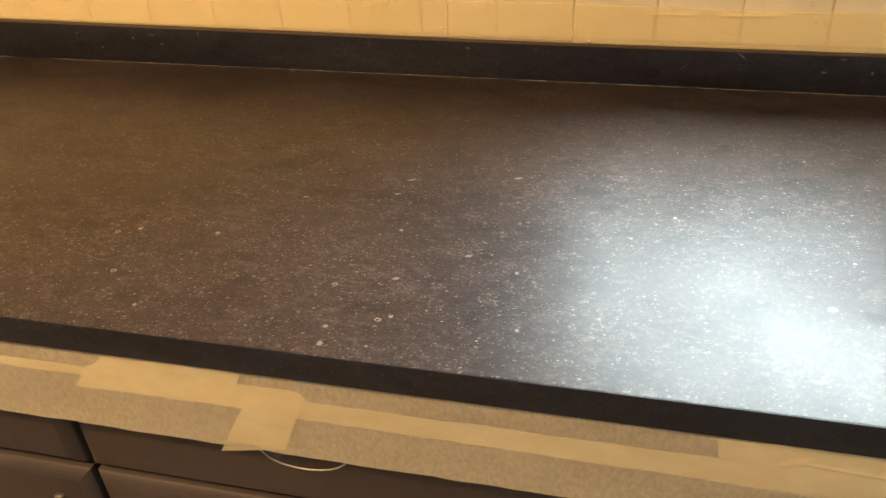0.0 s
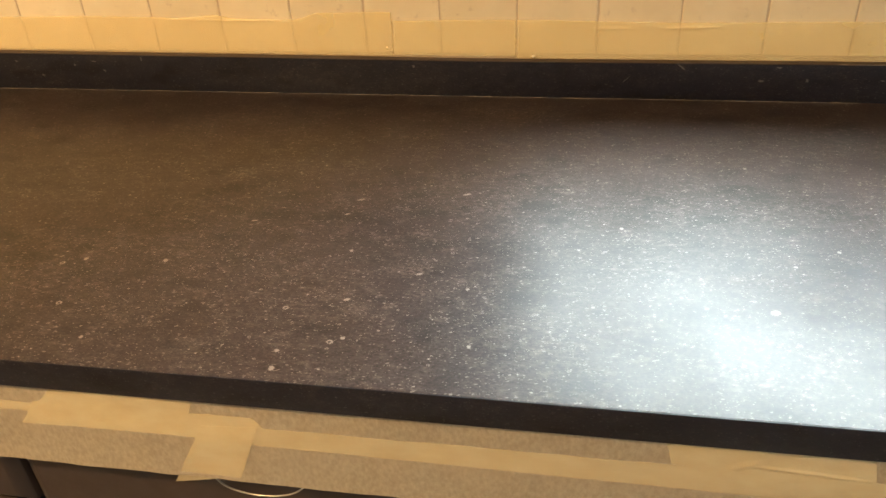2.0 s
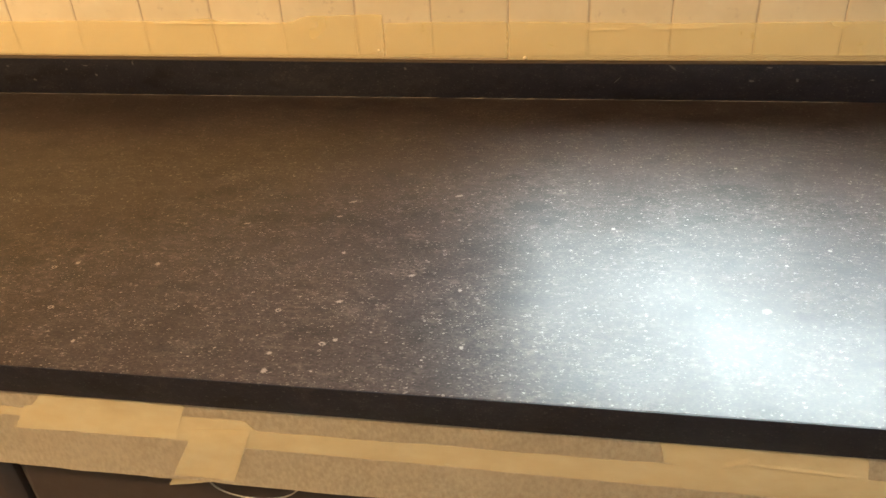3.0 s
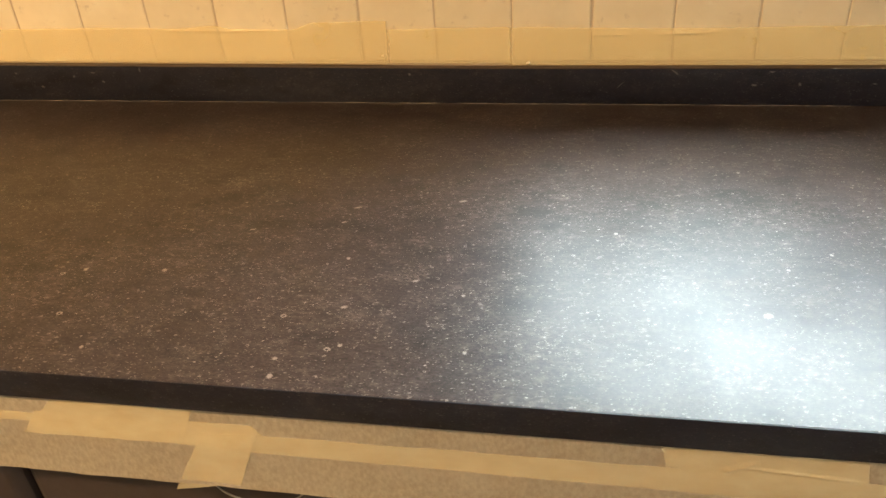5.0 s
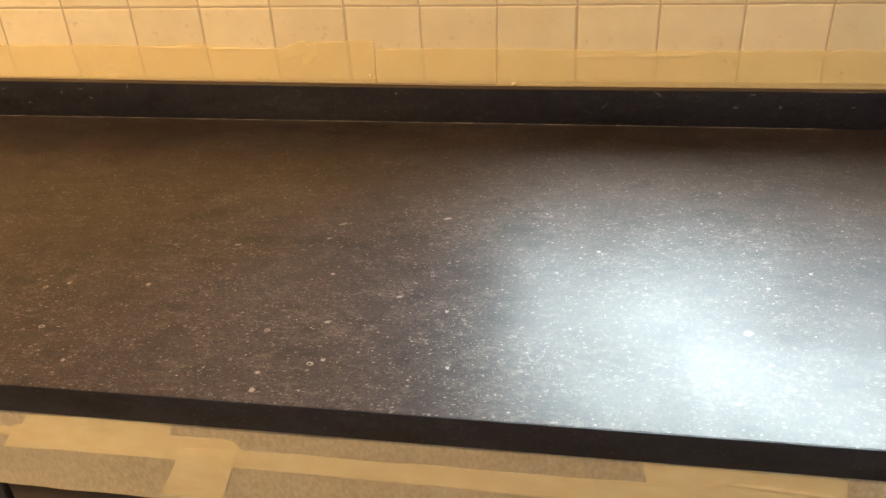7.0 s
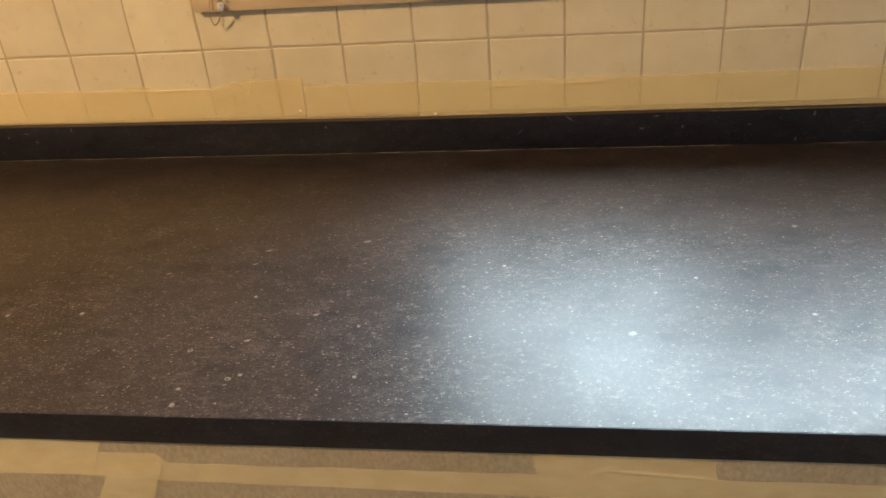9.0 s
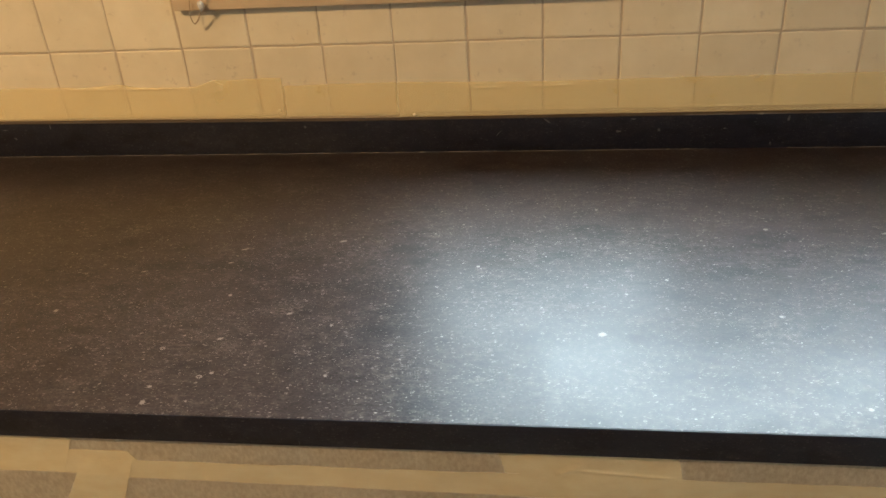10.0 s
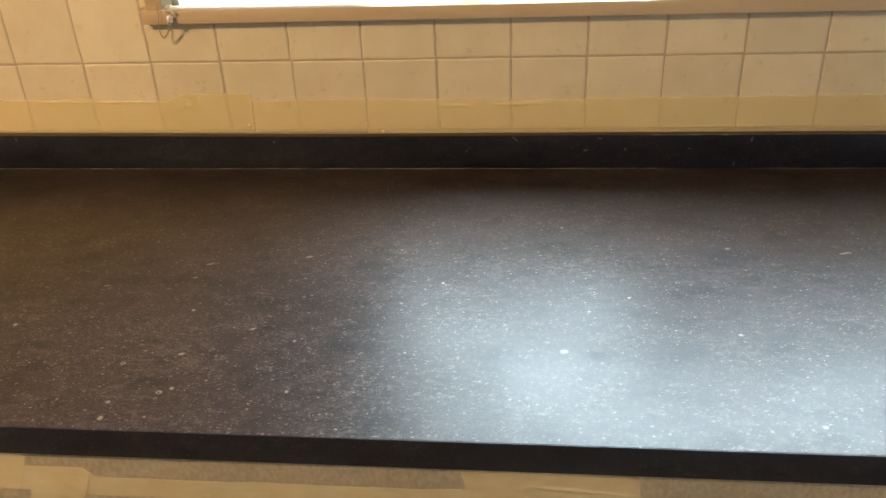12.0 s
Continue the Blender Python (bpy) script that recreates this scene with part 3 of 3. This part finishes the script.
part("folded_corner", sheet([(0.0325, 0.8512), (0.0345, 0.8510), (0.0420, 0.8410), (0.0335, 0.8385)], YP - 0.0014, 4, 4, 0.00012, 0.0, 0.0002, 21), M_TAPE, strip)
front_tape([(-0.1500, 0.8684), (-0.0165, 0.8684), (-0.0374, 0.8215), (-0.1985, 0.8186)], 3, 13, "wide piece of cream masking tape with a torn slanting end")
front_tape([(-0.0160, 0.8365), (0.0371, 0.8410), (0.0087, 0.7730), (-0.0595, 0.7580)], 4, 14, "short piece of cream masking tape folded over the paper's lower edge")
front_tape([(0.3765, 0.8684), (0.5275, 0.8684), (0.5345, 0.8385), (0.3830, 0.8415)], 3, 15, "wide piece of wrinkled masking tape on the paper", 60, 24,
           ((0.435, 0.8490, 0.534, 0.8420, 0.0010, 0.0016), (0.425, 0.842, 0.452, 0.855, 0.0008, 0.003)))

# ---- cabinets below ----
def panel(x0, x1, z0, z1, y):
    """A front with a steep mitred chamfer all round a flat field, on a board with soft edges."""
    bm = bmesh.new()
    rings = []
    for inset, depth in ((0.0155, 0.0), (0.0140, 0.0006), (0.0010, 0.0088), (0.0, 0.0100), (0.0, 0.0230), (0.001, 0.0238)):
        rings.append([bm.verts.new((x, y + depth, z)) for x, z in ((x0 + inset, z0 + inset), (x1 - inset, z0 + inset), (x1 - inset, z1 - inset), (x0 + inset, z1 - inset))])
    bm.faces.new(rings[0])
    bm.faces.new(rings[-1][::-1])
    for p, q in zip(rings, rings[1:]):
        for k in range(4):
            bm.faces.new((p[k], p[(k + 1) % 4], q[(k + 1) % 4], q[k]))
    bmesh.ops.recalc_face_normals(bm, faces=bm.faces)
    return bm


def cabinet(x0, x1, label, handle_x, door_handle_x, front=None):
    front = front or M_FRONT
    ob = thing("base_cabinet", ((x0 + x1) / 2, 0.3, 0.0), label, "cabinet", "base cabinets under the worktop")
    inv = Matrix.Translation((-(x0 + x1) / 2, -0.3, 0))

    def add(name, bm, mat, parent=ob, label=""):
        o = smooth(part(name, bm, mat, None, label))
        o.parent = parent
        o.matrix_parent_inverse = inv if parent == ob else Matrix()
        return o

    add("body", box((x0, 0.056, 0.10), (x1, 0.58, 0.8688), 0.001), M_FRONT)
    add("plinth", box((x0, 0.10, 0.0), (x1, 0.118, 0.0995), 0.001), M_CARCASS)
    g = 0.0035
    drawer = add("drawer_front", panel(x0 + g, x1 - g, 0.660, 0.855, 0.0300), front)
    door = add("door", panel(x0 + g, x1 - g, 0.12, 0.649, 0.0300), front)
    if handle_x is not None:
        pts = []
        for i in range(25):
            s = math.pi * i / 24
            pts.append((handle_x - 0.050 * math.cos(s), 0.0165 + 0.012 * (1 - math.sin(s)) ** 2, 0.768 - 0.033 * math.sin(s) ** 0.8))
        h = add("bail_handle", tube(pts, 0.0009, 10), M_STEEL, drawer, "thin curved steel bail handle")
        for sx in (-0.050, 0.050):
            add("handle_mount", box((handle_x + sx - 0.006, 0.0250, 0.761), (handle_x + sx + 0.006, 0.0302, 0.775), 0.002), M_STEEL, h)
    if door_handle_x is not None:
        bar = add("bar_handle", box((door_handle_x - 0.0055, 0.0085, 0.480), (door_handle_x + 0.0055, 0.0150, 0.632), 0.0015), M_STEEL, door, "flat steel bar handle")
        for z in (0.500, 0.590):
            add("handle_mount", box((door_handle_x - 0.004, 0.0150, z - 0.005), (door_handle_x + 0.004, 0.0302, z + 0.005), 0.001), M_STEEL, bar)


cabinet(-0.755, -0.256, "dark brown lacquered base cabinet with bar handle", None, -0.287)
cabinet(-0.254, 0.306, "dark brown lacquered base cabinet with curved steel drawer handle", 0.016, None)
cabinet(0.308, 0.900, "plain grey appliance front built in beneath the worktop", None, None, M_APPLIANCE)
cabinet(0.902, 1.500, "dark brown lacquered base cabinet beneath the worktop", None, None)
cabinet(1.502, 2.395, "dark brown lacquered base cabinet beneath the worktop", None, None)
cabinet(-1.695, -0.757, "dark brown lacquered base cabinet beneath the worktop", None, None)

# ---- crystal on a cord at the window's corner ----
charm = thing("window_crystal", (-0.052, 0.567, 1.118), "small clear cut-glass pendant on a cord with a shadow-like loop", "pendant")
inv_c = Matrix.Translation((0.052, -0.567, -1.118))
cb = bmesh.new()
for cx, cz, rad, low, high in ((-0.052, 1.1235, 0.0050, 2.0, 1.1), (-0.058, 1.1335, 0.0030, 1.0, 1.2), (-0.047, 1.1325, 0.0028, 1.2, 1.0), (-0.0535, 1.1385, 0.0030, 1.0, 1.0)):
    drop = bmesh.ops.create_icosphere(cb, subdivisions=1, radius=rad)["verts"]
    for v in drop:
        v.co.z *= low if v.co.z < 0 else high
        v.co += Vector((cx, 0.567, cz))
cr = part("crystal", cb, M_CRYSTAL, None, "clear faceted glass drop with small beads")
# the cord's thicker lower loop is added in place of the pendant's shadow
pts = [(-0.066, 0.5705, 1.20), (-0.067, 0.570, 1.150), (-0.068, 0.569, 1.128), (-0.0715, 0.570, 1.108), (-0.0705, 0.572, 1.099), (-0.068, 0.573, 1.0955), (-0.062, 0.572, 1.101), (-0.055, 0.569, 1.112)]
co = smooth(part("cord", tube(pts, [0.0007, 0.0007, 0.0007, 0.0008, 0.0009, 0.0011, 0.0013, 0.0009], 6), M_CORD_SHADOW, None, "thin brown cord, its lower loop standing in for a shadow"))
for o in (cr, co):
    o.parent, o.matrix_parent_inverse = charm, inv_c

# ---- wall tiles ----
PITCH, ROW = 0.102, 1.057
rng = random.Random(11)
shared = {}


def tile_mesh(w, h):
    """One of six hand-pressed tiles of that size: a slightly uneven outline and a rounded rim."""
    key = (round(w, 4), round(h, 4), rng.randrange(6))
    if key not in shared:
        rim = []
        for a, b in (((-1, -1), (1, -1)), ((1, -1), (1, 1)), ((1, 1), (-1, 1)), ((-1, 1), (-1, -1))):
            for k in range(4):
                u = k / 4
                rim.append(((a[0] + (b[0] - a[0]) * u) * w / 2 + rng.uniform(-0.0005, 0.0005), (a[1] + (b[1] - a[1]) * u) * h / 2 + rng.uniform(-0.0005, 0.0005)))
        bm = bmesh.new()
        rings = []
        for inset, y in ((0.0021, 0.0), (0.0008, 0.0004), (0.0, 0.0017), (0.0, 0.0065)):
            rings.append([bm.verts.new((x * (1 - 2 * inset / w), y, z * (1 - 2 * inset / h))) for x, z in rim])
        bm.faces.new(rings[0])
        for p, q in zip(rings, rings[1:]):
            for k in range(16):
                bm.faces.new((p[k], p[(k + 1) % 16], q[(k + 1) % 16], q[k]))
        bmesh.ops.recalc_face_normals(bm, faces=bm.faces)
        me = bpy.data.meshes.new("tile")
        bm.to_mesh(me)
        bm.free()
        me.materials.append(M_GLAZE)
        shared[key] = me
    return shared[key]


def tile(x0, x1, z0, z1):
    gap = 0.0008
    ob = new("tile", tile_mesh(x1 - x0 - 2 * gap, z1 - z0 - 2 * gap))
    ob.location = ((x0 + x1) / 2 + rng.uniform(-0.0004, 0.0004), 0.588 + rng.uniform(-0.0003, 0.0004), (z0 + z1) / 2 + rng.uniform(-0.0003, 0.0003))
    ob.rotation_euler = (radians(rng.uniform(-0.12, 0.12)), radians(rng.uniform(-0.25, 0.25)), radians(rng.uniform(-0.15, 0.15)))
    ob.parent = wall_back


for col in range(-16, 23):
    x0, x1 = max(col * PITCH, X0 + 0.002), (col + 1) * PITCH
    tile(x0, x1, ROW - PITCH, ROW)
    if col >= -1 and x1 < WX1:
        tile(x0, x1, ROW, 1.1125)
    else:
        for r in range(0, 12 if col < 0 else 6):
            tile(x0, x1, ROW + r * PITCH, ROW + (r + 1) * PITCH)

# narrow cut pieces between the last full tile and the window's jamb
for r in range(12):
    tile(-0.1028, WX0 + 0.0006, max(1.1335, ROW + r * PITCH), min(ROW + (r + 1) * PITCH, WZ1))
